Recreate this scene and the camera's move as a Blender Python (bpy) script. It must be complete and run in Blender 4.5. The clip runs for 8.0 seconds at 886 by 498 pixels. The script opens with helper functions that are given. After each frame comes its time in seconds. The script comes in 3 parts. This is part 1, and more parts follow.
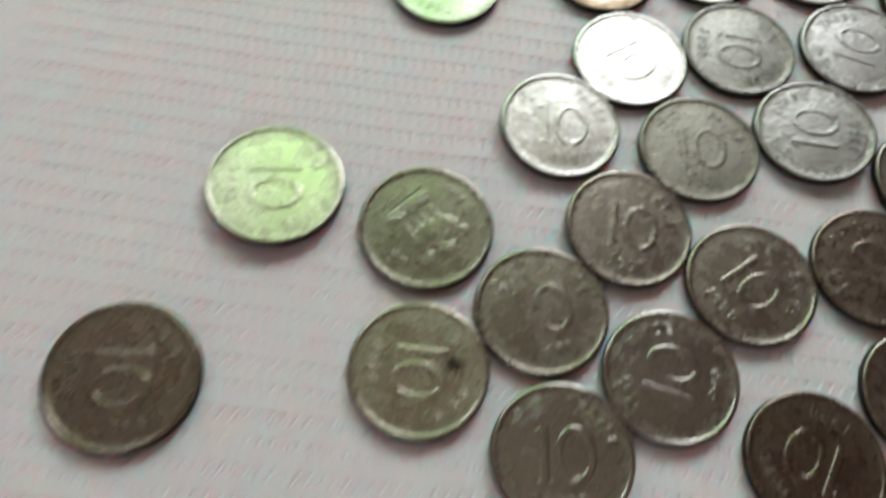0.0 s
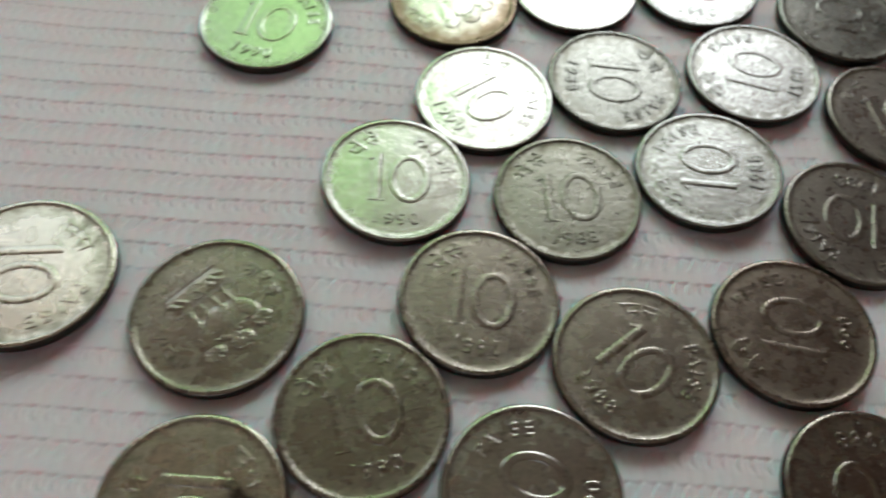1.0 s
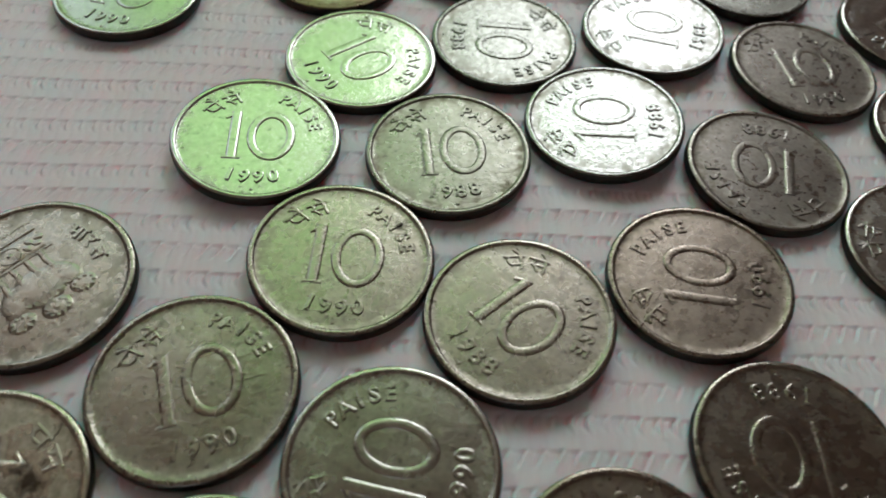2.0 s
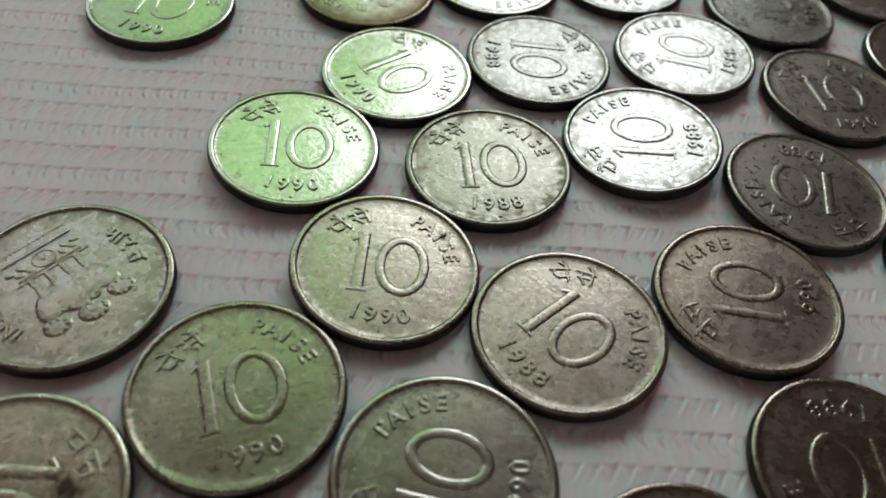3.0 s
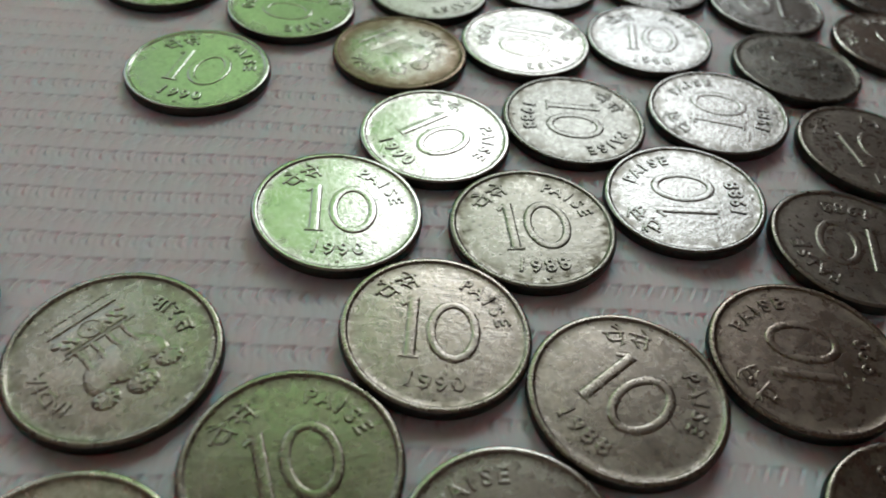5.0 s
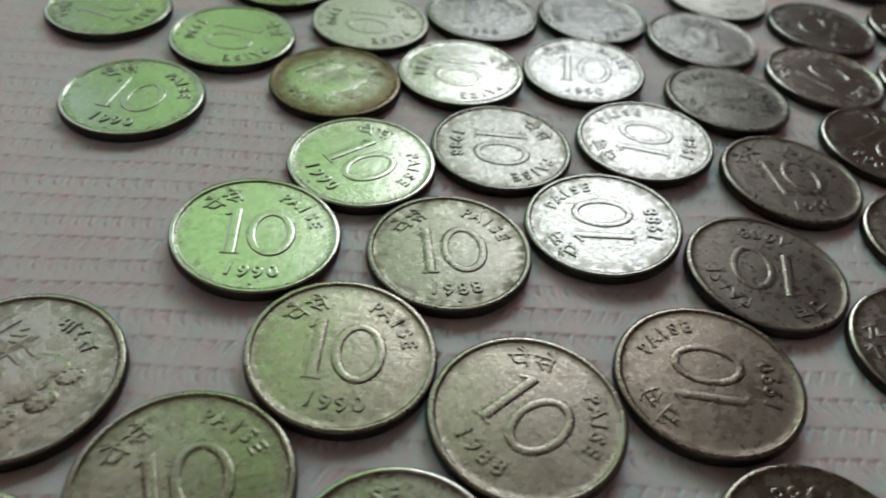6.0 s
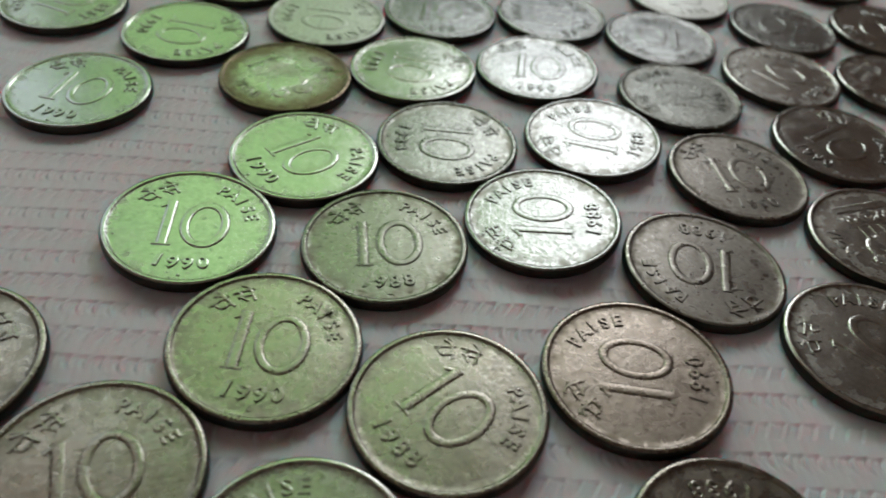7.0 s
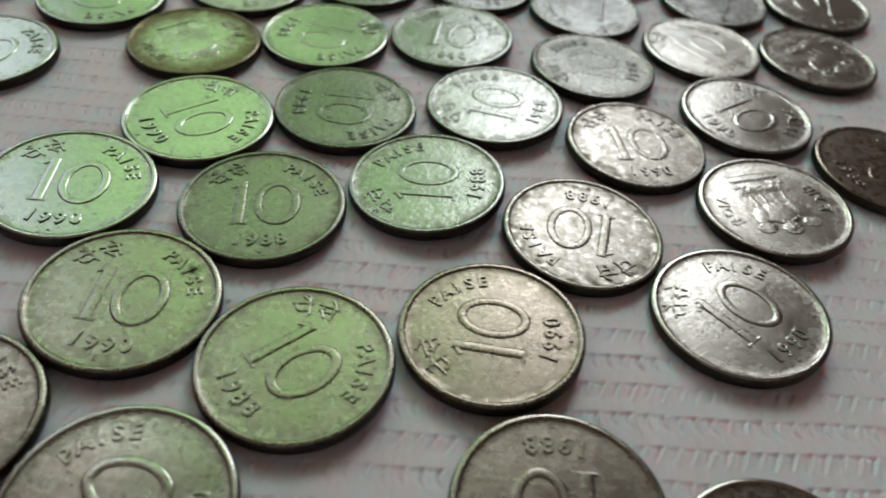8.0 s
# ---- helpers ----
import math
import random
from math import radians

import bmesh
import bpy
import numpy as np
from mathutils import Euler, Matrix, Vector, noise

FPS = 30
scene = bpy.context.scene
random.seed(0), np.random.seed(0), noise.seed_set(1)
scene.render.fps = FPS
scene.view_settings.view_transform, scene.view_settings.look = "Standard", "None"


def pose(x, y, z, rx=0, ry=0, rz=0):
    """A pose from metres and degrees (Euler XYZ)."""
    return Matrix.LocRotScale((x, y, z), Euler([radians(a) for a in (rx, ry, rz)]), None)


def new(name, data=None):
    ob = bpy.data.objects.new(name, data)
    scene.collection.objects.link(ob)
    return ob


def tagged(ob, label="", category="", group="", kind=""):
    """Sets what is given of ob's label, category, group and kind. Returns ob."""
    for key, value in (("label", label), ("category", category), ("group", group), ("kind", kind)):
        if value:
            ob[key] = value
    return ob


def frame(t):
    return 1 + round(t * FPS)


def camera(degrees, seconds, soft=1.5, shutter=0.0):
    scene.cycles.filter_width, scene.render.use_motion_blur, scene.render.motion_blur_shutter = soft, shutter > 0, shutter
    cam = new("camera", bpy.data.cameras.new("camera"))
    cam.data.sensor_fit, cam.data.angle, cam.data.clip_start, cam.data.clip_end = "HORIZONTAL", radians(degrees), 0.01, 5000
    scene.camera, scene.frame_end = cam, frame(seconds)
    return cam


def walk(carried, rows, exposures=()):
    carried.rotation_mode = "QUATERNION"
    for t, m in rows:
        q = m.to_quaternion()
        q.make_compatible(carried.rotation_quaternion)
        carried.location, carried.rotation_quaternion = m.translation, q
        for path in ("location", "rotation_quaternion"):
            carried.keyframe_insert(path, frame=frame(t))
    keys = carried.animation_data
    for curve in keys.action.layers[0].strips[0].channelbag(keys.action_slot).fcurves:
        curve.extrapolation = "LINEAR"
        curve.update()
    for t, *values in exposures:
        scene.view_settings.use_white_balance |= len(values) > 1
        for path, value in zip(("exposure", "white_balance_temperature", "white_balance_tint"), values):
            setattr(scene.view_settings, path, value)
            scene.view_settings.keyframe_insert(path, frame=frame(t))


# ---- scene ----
# the camera
LENS = 60.18
MM = 0.001
TABLE = 0.75            # table top
SHEET = 0.0016          # thickness of the woven mat
COIN_R, COIN_T = 8.0, 1.38   # millimetres
cam = camera(LENS, 8.0, soft=1.7, shutter=0.6)
cam.data.dof.use_dof = True
cam.data.dof.focus_distance = 0.070
cam.data.dof.aperture_fstop = 34.0
MAT_TOP = TABLE + SHEET
FACE = MAT_TOP + COIN_T * MM  # plane of the coins' rims
# seconds, then millimetres from the coin in the middle, then degrees
ROWS = [
    (0.0, -27.76, -60.34, 83.65, 24.26, -3.80, 11.67),
    (0.5, -19.28, -47.82, 75.19, 27.30, -3.10, 8.61),
    (1.0, -10.39, -48.61, 66.82, 30.61, -3.17, 8.14),
    (1.5, 1.25, -47.96, 63.25, 33.49, -3.08, 5.78),
    (1.7, 2.15, -50.19, 58.06, 34.76, -3.09, 5.37),
    (2.8, -3.42, -53.26, 50.47, 39.69, -4.62, 5.68),
    (3.0, -3.68, -53.82, 50.33, 39.85, -4.94, 5.46),
    (3.5, -1.60, -53.89, 50.25, 40.73, -4.67, 5.69),
    (4.0, 0.22, -52.99, 50.61, 41.39, -4.80, 5.41),
    (4.2, -5.55, -52.34, 51.45, 43.40, -5.84, 4.98),
    (4.5, -8.86, -53.12, 50.41, 43.83, -4.65, 5.63),
    (4.7, -8.83, -52.84, 50.03, 43.64, -4.68, 5.31),
    (5.8, -2.48, -53.35, 49.88, 45.76, -4.49, 4.44),
    (6.0, -0.72, -53.54, 50.46, 46.39, -4.98, 4.66),
    (6.5, 3.16, -53.75, 49.87, 46.86, -5.32, 4.70),
    (7.0, 5.58, -53.63, 49.91, 46.82, -5.22, 4.87),
    (7.5, 12.64, -53.83, 49.19, 46.03, -5.33, 5.32),
    (8.0, 18.60, -54.35, 49.89, 45.55, -5.33, 5.99),
]
walk(cam, [(t, pose(x * MM, y * MM, FACE + z * MM, rx, ry, rz)) for t, x, y, z, rx, ry, rz in ROWS],
     exposures=[(0.0, 0.68), (0.5, 0.80), (1.0, 0.36), (1.5, 0.48), (1.7, 0.36), (2.8, 0.0), (3.5, -0.02), (4.0, 0.0), (4.5, -0.27), (6.5, -0.22), (7.5, -0.1), (8.0, 0.03)])

# ---- light: a window ahead, an added fill in an unseen doorway behind ----
WINDOW_Y = 0.90
WIN_X0, WIN_X1, WIN_Z0, WIN_Z1 = -1.45, 0.375, 1.00, 2.60
ROOM_X0, ROOM_X1, ROOM_Y0, ROOM_H, THICK = -2.0, 2.1, -2.6, 2.90, 0.16

world = bpy.data.worlds.new("sky")
scene.world = world
world.use_nodes = True
wt = world.node_tree
sky = wt.nodes.new("ShaderNodeTexSky")
sky.sky_type, sky.sun_disc = "NISHITA", False
sky.sun_elevation, sky.sun_rotation = radians(50), radians(150)
wt.nodes["Background"].inputs["Strength"].default_value = 0.08
wt.links.new(sky.outputs[0], wt.nodes["Background"].inputs["Color"])


def area(name, m, w, h, power, color):
    data = bpy.data.lights.new(name, "AREA")
    data.shape, data.size, data.size_y, data.energy, data.color = "RECTANGLE", w, h, power, color
    ob = new(name, data)
    ob.matrix_world = m
    return ob


WINDOW_W, WINDOW_H = WIN_X1 - WIN_X0, WIN_Z1 - WIN_Z0
# radiance of a lamp = power / (pi * area)
area("window_daylight", pose((WIN_X0 + WIN_X1) / 2, WINDOW_Y + THICK + 0.02, (WIN_Z0 + WIN_Z1) / 2, -90, 0, 0),
     WINDOW_W + 0.1, WINDOW_H + 0.1, 11.5 * math.pi * WINDOW_W * WINDOW_H, (0.95, 0.985, 1.0))
# fill lamp added to brighten the room, set in an invented doorway
DOOR_W, DOOR_H, DOOR_X = 1.6, 2.05, -0.2
area("doorway_daylight", pose(DOOR_X, ROOM_Y0 - THICK - 0.02, DOOR_H / 2, 90, 0, 0),
     DOOR_W, DOOR_H, 0.66 * math.pi * DOOR_W * DOOR_H, (1.0, 0.92, 0.86))


# ---- materials ----
def material(name):
    m = bpy.data.materials.new(name)
    m.use_nodes = True
    nt = m.node_tree
    return m, nt, nt.nodes["Principled BSDF"]


def node(nt, kind, **values):
    n = nt.nodes.new("ShaderNode" + kind)
    for key, value in values.items():
        n.inputs[key].default_value = value
    return n


def noise_tex(nt, vec, scale, detail=4.0, rough=0.55, distortion=0.0):
    n = node(nt, "TexNoise", Scale=scale, Detail=detail, Roughness=rough, Distortion=distortion)
    nt.links.new(vec, n.inputs["Vector"])
    return n.outputs["Fac"]


def ramp(nt, fac, stops):
    n = nt.nodes.new("ShaderNodeValToRGB")
    els = n.color_ramp.elements
    while len(els) < len(stops):
        els.new(0.5)
    for e, (p, c) in zip(els, stops):
        e.position, e.color = p, (c, c, c, 1) if not isinstance(c, tuple) else (*c, 1)
    nt.links.new(fac, n.inputs["Fac"])
    return n.outputs["Color"]


def mix(nt, fac, a, b, blend="MIX"):
    n = nt.nodes.new("ShaderNodeMix")
    n.data_type, n.blend_type = "RGBA", blend
    for sock, v in ((n.inputs["Factor"], fac), (n.inputs["A"], a), (n.inputs["B"], b)):
        if isinstance(v, (int, float)):
            sock.default_value = v
        elif isinstance(v, tuple):
            sock.default_value = (*v, 1)
        else:
            nt.links.new(v, sock)
    return n.outputs["Result"]


def math_node(nt, op, a, b=0.0, c=0.0):
    n = nt.nodes.new("ShaderNodeMath")
    n.operation = op
    for sock, v in zip(n.inputs, (a, b, c)):
        if isinstance(v, (int, float)):
            sock.default_value = v
        else:
            nt.links.new(v, sock)
    return n.outputs[0]


def bump(nt, bsdf, height, distance, strength=1.0, normal=None):
    n = node(nt, "Bump", Strength=strength, Distance=distance)
    nt.links.new(height, n.inputs["Height"])
    if normal is not None:
        nt.links.new(normal, n.inputs["Normal"])
    nt.links.new(n.outputs["Normal"], bsdf.inputs["Normal"])
    return n.outputs["Normal"]


def steel(name, color, rough, stain=0.2, stain_color=(0.20, 0.15, 0.10), stain_size=1.0, grain=1.0, wave=1.0, cover=0.62, grime=0.5, spot=None, ring=0.0):
    """Struck stainless steel, handled for years: grime in blotches, fine scratches, specks. Lengths are in millimetres."""
    m, nt, b = material(name)
    tc = nt.nodes.new("ShaderNodeTexCoord")
    info = nt.nodes.new("ShaderNodeObjectInfo")
    # every coin has its own blotches: they are shifted by where the coin lies
    add = nt.nodes.new("ShaderNodeVectorMath")
    add.operation = "MULTIPLY_ADD"
    nt.links.new(info.outputs["Location"], add.inputs[0])
    add.inputs[1].default_value = (37.0, 53.0, 0.0)
    nt.links.new(tc.outputs["Object"], add.inputs[2])
    v = add.outputs[0]
    blotch = noise_tex(nt, v, 260 / stain_size, 5, 0.6, 0.4)
    fine = noise_tex(nt, v, 2200, 4, 0.65)
    specks = noise_tex(nt, v, 1700, 2, 0.5)
    mask = ramp(nt, blotch, [(cover - 0.20, 0.0), (cover + 0.15, 1.0)])
    mask = math_node(nt, "MULTIPLY", mask, stain)
    shade = ramp(nt, fine, [(0.3, tuple(c * 0.72 for c in color)), (0.62, color)])
    col = mix(nt, mask, shade, stain_color)
    dots = ramp(nt, specks, [(0.63, 0.0), (0.71, 1.0)])
    dots = math_node(nt, "MULTIPLY", dots, 0.65)
    col = mix(nt, dots, col, tuple(c * 0.35 for c in color))
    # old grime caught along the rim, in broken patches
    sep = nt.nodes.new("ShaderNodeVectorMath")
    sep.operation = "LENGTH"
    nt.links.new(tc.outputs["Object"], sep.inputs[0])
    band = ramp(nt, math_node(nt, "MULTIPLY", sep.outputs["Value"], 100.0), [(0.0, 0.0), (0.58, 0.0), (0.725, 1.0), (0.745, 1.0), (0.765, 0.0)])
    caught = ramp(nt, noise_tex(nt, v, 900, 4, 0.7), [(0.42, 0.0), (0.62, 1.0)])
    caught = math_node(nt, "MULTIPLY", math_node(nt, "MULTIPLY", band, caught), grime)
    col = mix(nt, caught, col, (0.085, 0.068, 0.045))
    if ring:     # rust creeping in from the rim
        inward = math_node(nt, "MULTIPLY_ADD", noise_tex(nt, v, 330, 4, 0.65), 0.75, math_node(nt, "MULTIPLY", sep.outputs["Value"], 125.0))
        rust = ramp(nt, math_node(nt, "MULTIPLY", inward, 0.6), [(0.52, 0.0), (0.74, 1.0)])
        rust = math_node(nt, "MULTIPLY", rust, ring)
        col = mix(nt, rust, col, (0.105, 0.070, 0.042))
    if spot:     # one burnt, ragged mark: x, y, radius
        away = nt.nodes.new("ShaderNodeVectorMath")
        away.operation = "DISTANCE"
        nt.links.new(tc.outputs["Object"], away.inputs[0])
        away.inputs[1].default_value = (spot[0] * MM, spot[1] * MM, COIN_T * MM)
        ragged = math_node(nt, "MULTIPLY_ADD", noise_tex(nt, v, 1100, 4, 0.7), 2.2, math_node(nt, "MULTIPLY", away.outputs["Value"], 1000 / spot[2]))
        burnt = ramp(nt, math_node(nt, "MULTIPLY", ragged, 0.5), [(0.66, 1.0), (0.98, 0.0)])
        col = mix(nt, math_node(nt, "MULTIPLY", burnt, 0.9), col, (0.035, 0.030, 0.024))
    nt.links.new(col, b.inputs["Base Color"])
    b.inputs["Metallic"].default_value = 1.0
    patch = noise_tex(nt, v, 420, 3)
    r = math_node(nt, "MULTIPLY_ADD", patch, 0.16, rough - 0.08)
    r = math_node(nt, "MULTIPLY_ADD", mask, 0.30, r)
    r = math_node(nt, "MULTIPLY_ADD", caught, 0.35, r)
    nt.links.new(r, b.inputs["Roughness"])
    # fine scratches in two directions, pitting, and the gentle waviness of a struck blank
    scr = None
    for turn, sc in ((0.5, 1.0), (1.9, 0.8)):
        mp = nt.nodes.new("ShaderNodeMapping")
        mp.inputs["Rotation"].default_value = (0, 0, turn)
        mp.inputs["Scale"].default_value = (300 * sc, 5200 * sc, 300)
        nt.links.new(v, mp.inputs["Vector"])
        s = noise_tex(nt, mp.outputs["Vector"], 1.0, 2, 0.5)
        scr = s if scr is None else math_node(nt, "ADD", scr, s)
    n1 = bump(nt, b, noise_tex(nt, v, 150, 1, 0.4), 0.00010 * wave, 0.5)
    n2 = bump(nt, b, scr, 0.000006 * grain, 0.6, n1)
    n3 = bump(nt, b, fine, 0.000022 * grain, 0.6, n2)
    bump(nt, b, noise_tex(nt, v, 700, 3, 0.6), 0.000030 * grain, 0.5, n3)
    return m


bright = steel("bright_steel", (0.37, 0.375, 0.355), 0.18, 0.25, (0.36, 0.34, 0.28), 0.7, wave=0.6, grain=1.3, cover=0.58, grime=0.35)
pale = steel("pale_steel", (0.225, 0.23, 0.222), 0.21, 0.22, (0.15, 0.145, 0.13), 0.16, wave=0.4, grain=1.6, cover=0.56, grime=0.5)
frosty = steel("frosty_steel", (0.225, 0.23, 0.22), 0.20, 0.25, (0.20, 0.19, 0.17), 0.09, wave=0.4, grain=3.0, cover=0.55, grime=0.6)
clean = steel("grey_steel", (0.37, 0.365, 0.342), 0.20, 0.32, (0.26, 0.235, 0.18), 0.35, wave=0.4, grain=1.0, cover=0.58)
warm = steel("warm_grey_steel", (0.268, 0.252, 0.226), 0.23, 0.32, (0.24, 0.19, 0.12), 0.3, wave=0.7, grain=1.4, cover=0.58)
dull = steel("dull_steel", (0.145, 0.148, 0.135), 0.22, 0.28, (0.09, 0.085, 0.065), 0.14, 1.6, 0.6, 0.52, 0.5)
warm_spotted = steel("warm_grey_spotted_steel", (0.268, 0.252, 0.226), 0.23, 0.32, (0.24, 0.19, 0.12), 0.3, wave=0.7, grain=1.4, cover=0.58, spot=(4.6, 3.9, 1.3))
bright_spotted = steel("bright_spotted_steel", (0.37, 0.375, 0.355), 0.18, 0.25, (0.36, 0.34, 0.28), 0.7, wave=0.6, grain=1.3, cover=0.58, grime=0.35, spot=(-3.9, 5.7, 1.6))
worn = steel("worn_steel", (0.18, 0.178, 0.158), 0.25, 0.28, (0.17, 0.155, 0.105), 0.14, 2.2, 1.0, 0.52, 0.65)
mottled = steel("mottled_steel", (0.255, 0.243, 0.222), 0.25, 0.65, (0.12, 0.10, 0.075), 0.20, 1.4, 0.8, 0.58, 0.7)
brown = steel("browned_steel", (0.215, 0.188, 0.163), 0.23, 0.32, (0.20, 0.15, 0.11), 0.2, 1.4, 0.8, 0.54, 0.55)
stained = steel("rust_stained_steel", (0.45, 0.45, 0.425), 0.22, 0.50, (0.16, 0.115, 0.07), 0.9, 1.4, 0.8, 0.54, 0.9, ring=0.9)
# coin sides: dirty, and darkened further by shade put into the colour
shaded_edge_steel = steel("dirty_shaded_edge_steel", (0.030, 0.028, 0.024), 0.45, 0.5, (0.07, 0.06, 0.045), 0.3, 2.0, 1.0, 0.5, 0.0)
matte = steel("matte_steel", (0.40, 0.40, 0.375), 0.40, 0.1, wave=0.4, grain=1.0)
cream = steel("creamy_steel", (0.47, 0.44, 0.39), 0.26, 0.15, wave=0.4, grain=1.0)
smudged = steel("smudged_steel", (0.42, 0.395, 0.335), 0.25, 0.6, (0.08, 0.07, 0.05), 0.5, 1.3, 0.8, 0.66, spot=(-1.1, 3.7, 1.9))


def plain(name, color, rough, scale=6.0, vary=0.12, relief=0.0, relief_scale=60.0):
    m, nt, b = material(name)
    tc = nt.nodes.new("ShaderNodeTexCoord")
    v = tc.outputs["Object"]
    big = noise_tex(nt, v, scale, 4)
    small = noise_tex(nt, v, scale * 14, 3)
    both = math_node(nt, "MULTIPLY_ADD", small, 0.4, math_node(nt, "MULTIPLY", big, 0.6))
    col = ramp(nt, both, [(0.3, tuple(c * (1 - vary) for c in color)), (0.7, tuple(min(1, c * (1 + vary * 0.5)) for c in color))])
    nt.links.new(col, b.inputs["Base Color"])
    b.inputs["Roughness"].default_value = rough
    if relief:
        bump(nt, b, noise_tex(nt, v, relief_scale, 5), relief)
    return m


plaster = plain("warm_plaster", (0.56, 0.42, 0.365), 0.9, 1.5, 0.12, 0.0015, 80)
ceiling_paint = plain("ceiling_paint", (0.74, 0.605, 0.55), 0.9, 1.2, 0.1, 0.001, 60)
floor_tile = plain("floor_tile", (0.42, 0.23, 0.17), 0.35, 2.0, 0.2)
frame_paint = plain("frame_paint", (0.55, 0.52, 0.46), 0.45, 8.0, 0.1)
blocking_cloth = plain("opaque_blocking_cloth", (0.60, 0.45, 0.39), 0.9, 7.0, 0.12, 0.0006, 300)
wood = plain("table_wood", (0.22, 0.12, 0.06), 0.4, 9.0, 0.35, 0.0004, 200)


def mat_material():
    """White plastic weave: light that sinks in comes out reddish."""
    m, nt, b = material("woven_white_plastic")
    tc = nt.nodes.new("ShaderNodeTexCoord")
    v = tc.outputs["Object"]
    big = noise_tex(nt, v, 28, 3)
    fib = node(nt, "TexNoise", Scale=1.0, Detail=3.0, Roughness=0.6)
    mp = nt.nodes.new("ShaderNodeMapping")
    mp.inputs["Rotation"].default_value = (0, 0, radians(-5))
    mp.inputs["Scale"].default_value = (2600, 240, 500)
    nt.links.new(v, mp.inputs["Vector"])
    nt.links.new(mp.outputs["Vector"], fib.inputs["Vector"])
    tint = ramp(nt, big, [(0.35, (0.58, 0.87, 0.97)), (0.65, (0.56, 0.89, 0.98))])
    strand = ramp(nt, fib.outputs["Fac"], [(0.3, 0.90), (0.7, 1.0)])
    col = mix(nt, 1.0, tint, strand, "MULTIPLY")
    # shade put into the colour: darker the deeper the strands part
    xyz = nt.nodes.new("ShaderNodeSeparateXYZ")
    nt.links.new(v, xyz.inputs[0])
    groove_shade = ramp(nt, math_node(nt, "MULTIPLY", xyz.outputs["Z"], -1000.0), [(0.24, 0.0), (0.44, 1.0)])
    col = mix(nt, math_node(nt, "MULTIPLY", groove_shade, 0.70), col, (0.13, 0.18, 0.19))
    nt.links.new(col, b.inputs["Base Color"])
    b.inputs["Roughness"].default_value = 0.45
    nrm = bump(nt, b, fib.outputs["Fac"], 0.00003, 0.7)
    red = nt.nodes.new("ShaderNodeSubsurfaceScattering")
    red.inputs["Color"].default_value = (0.99, 0.49, 0.56, 1)
    red.inputs["Radius"].default_value = (1.0, 0.10, 0.12)
    red.inputs["Scale"].default_value = 0.0032
    both = nt.nodes.new("ShaderNodeMixShader")
    both.inputs["Fac"].default_value = 0.54
    nt.links.new(b.outputs[0], both.inputs[1])
    nt.links.new(red.outputs[0], both.inputs[2])
    nt.links.new(both.outputs[0], nt.nodes["Material Output"].inputs["Surface"])
    return m


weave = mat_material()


def cloth_material(name, dark, light):
    m = bpy.data.materials.new(name)
    m.use_nodes = True
    nt = m.node_tree
    nt.nodes.remove(nt.nodes["Principled BSDF"])
    tc = nt.nodes.new("ShaderNodeTexCoord")
    n = noise_tex(nt, tc.outputs["Object"], 9, 4)
    col = ramp(nt, n, [(0.3, dark), (0.7, light)])
    tr = nt.nodes.new("ShaderNodeBsdfTranslucent")
    df = nt.nodes.new("ShaderNodeBsdfDiffuse")
    add = nt.nodes.new("ShaderNodeAddShader")
    nt.links.new(col, tr.inputs["Color"])
    nt.links.new(col, df.inputs["Color"])
    nt.links.new(tr.outputs[0], add.inputs[0])
    nt.links.new(df.outputs[0], add.inputs[1])
    nt.links.new(add.outputs[0], nt.nodes["Material Output"].inputs["Surface"])
    return m


def frosted_material(name, low, high):
    m = bpy.data.materials.new(name)
    m.use_nodes = True
    nt = m.node_tree
    nt.nodes.remove(nt.nodes["Principled BSDF"])
    tc = nt.nodes.new("ShaderNodeTexCoord")
    n = noise_tex(nt, tc.outputs["Object"], 14, 4)
    col = mix(nt, 1.0, ramp(nt, n, [(0.3, low), (0.7, high)]), (0.87, 0.98, 1.0), "MULTIPLY")
    tr = nt.nodes.new("ShaderNodeBsdfTranslucent")
    nt.links.new(col, tr.inputs["Color"])
    nt.links.new(tr.outputs[0], nt.nodes["Material Output"].inputs["Surface"])
    return m


curtain_cloth = cloth_material("green_curtain_cloth", (0.141, 0.224, 0.100), (0.162, 0.250, 0.114))
blind_cloth = cloth_material("cream_blind_cloth", (0.072, 0.064, 0.054), (0.082, 0.074, 0.064))
bright_blind_cloth = cloth_material("pale_blind_cloth", (0.160, 0.106, 0.070), (0.180, 0.120, 0.080))
frosted = frosted_material("frosted_glass", 0.024, 0.031)
frosted_bright = frosted_material("bright_frosted_glass", 0.190, 0.215)


# ---- mesh helpers ----
def box_into(bm, x0, x1, y0, y1, z0, z1):
    vs = [bm.verts.new((x, y, z)) for x in (x0, x1) for y in (y0, y1) for z in (z0, z1)]
    for q in ((0, 1, 3, 2), (4, 6, 7, 5), (0, 4, 5, 1), (2, 3, 7, 6), (0, 2, 6, 4), (1, 5, 7, 3)):
        bm.faces.new([vs[i] for i in q])


def finish(name, bm, mat, smooth=False):
    bmesh.ops.recalc_face_normals(bm, faces=bm.faces)
    me = bpy.data.meshes.new(name)
    bm.to_mesh(me)
    bm.free()
    me.materials.append(mat)
    if smooth:
        me.polygons.foreach_set("use_smooth", [True] * len(me.polygons))
        me.set_sharp_from_angle(angle=radians(50))
    return me


def part(name, bm, mat, parent, label="", smooth=False):
    ob = new(name, finish(name, bm, mat, smooth))
    ob.parent = parent
    if label:
        ob["label"] = label
    return ob


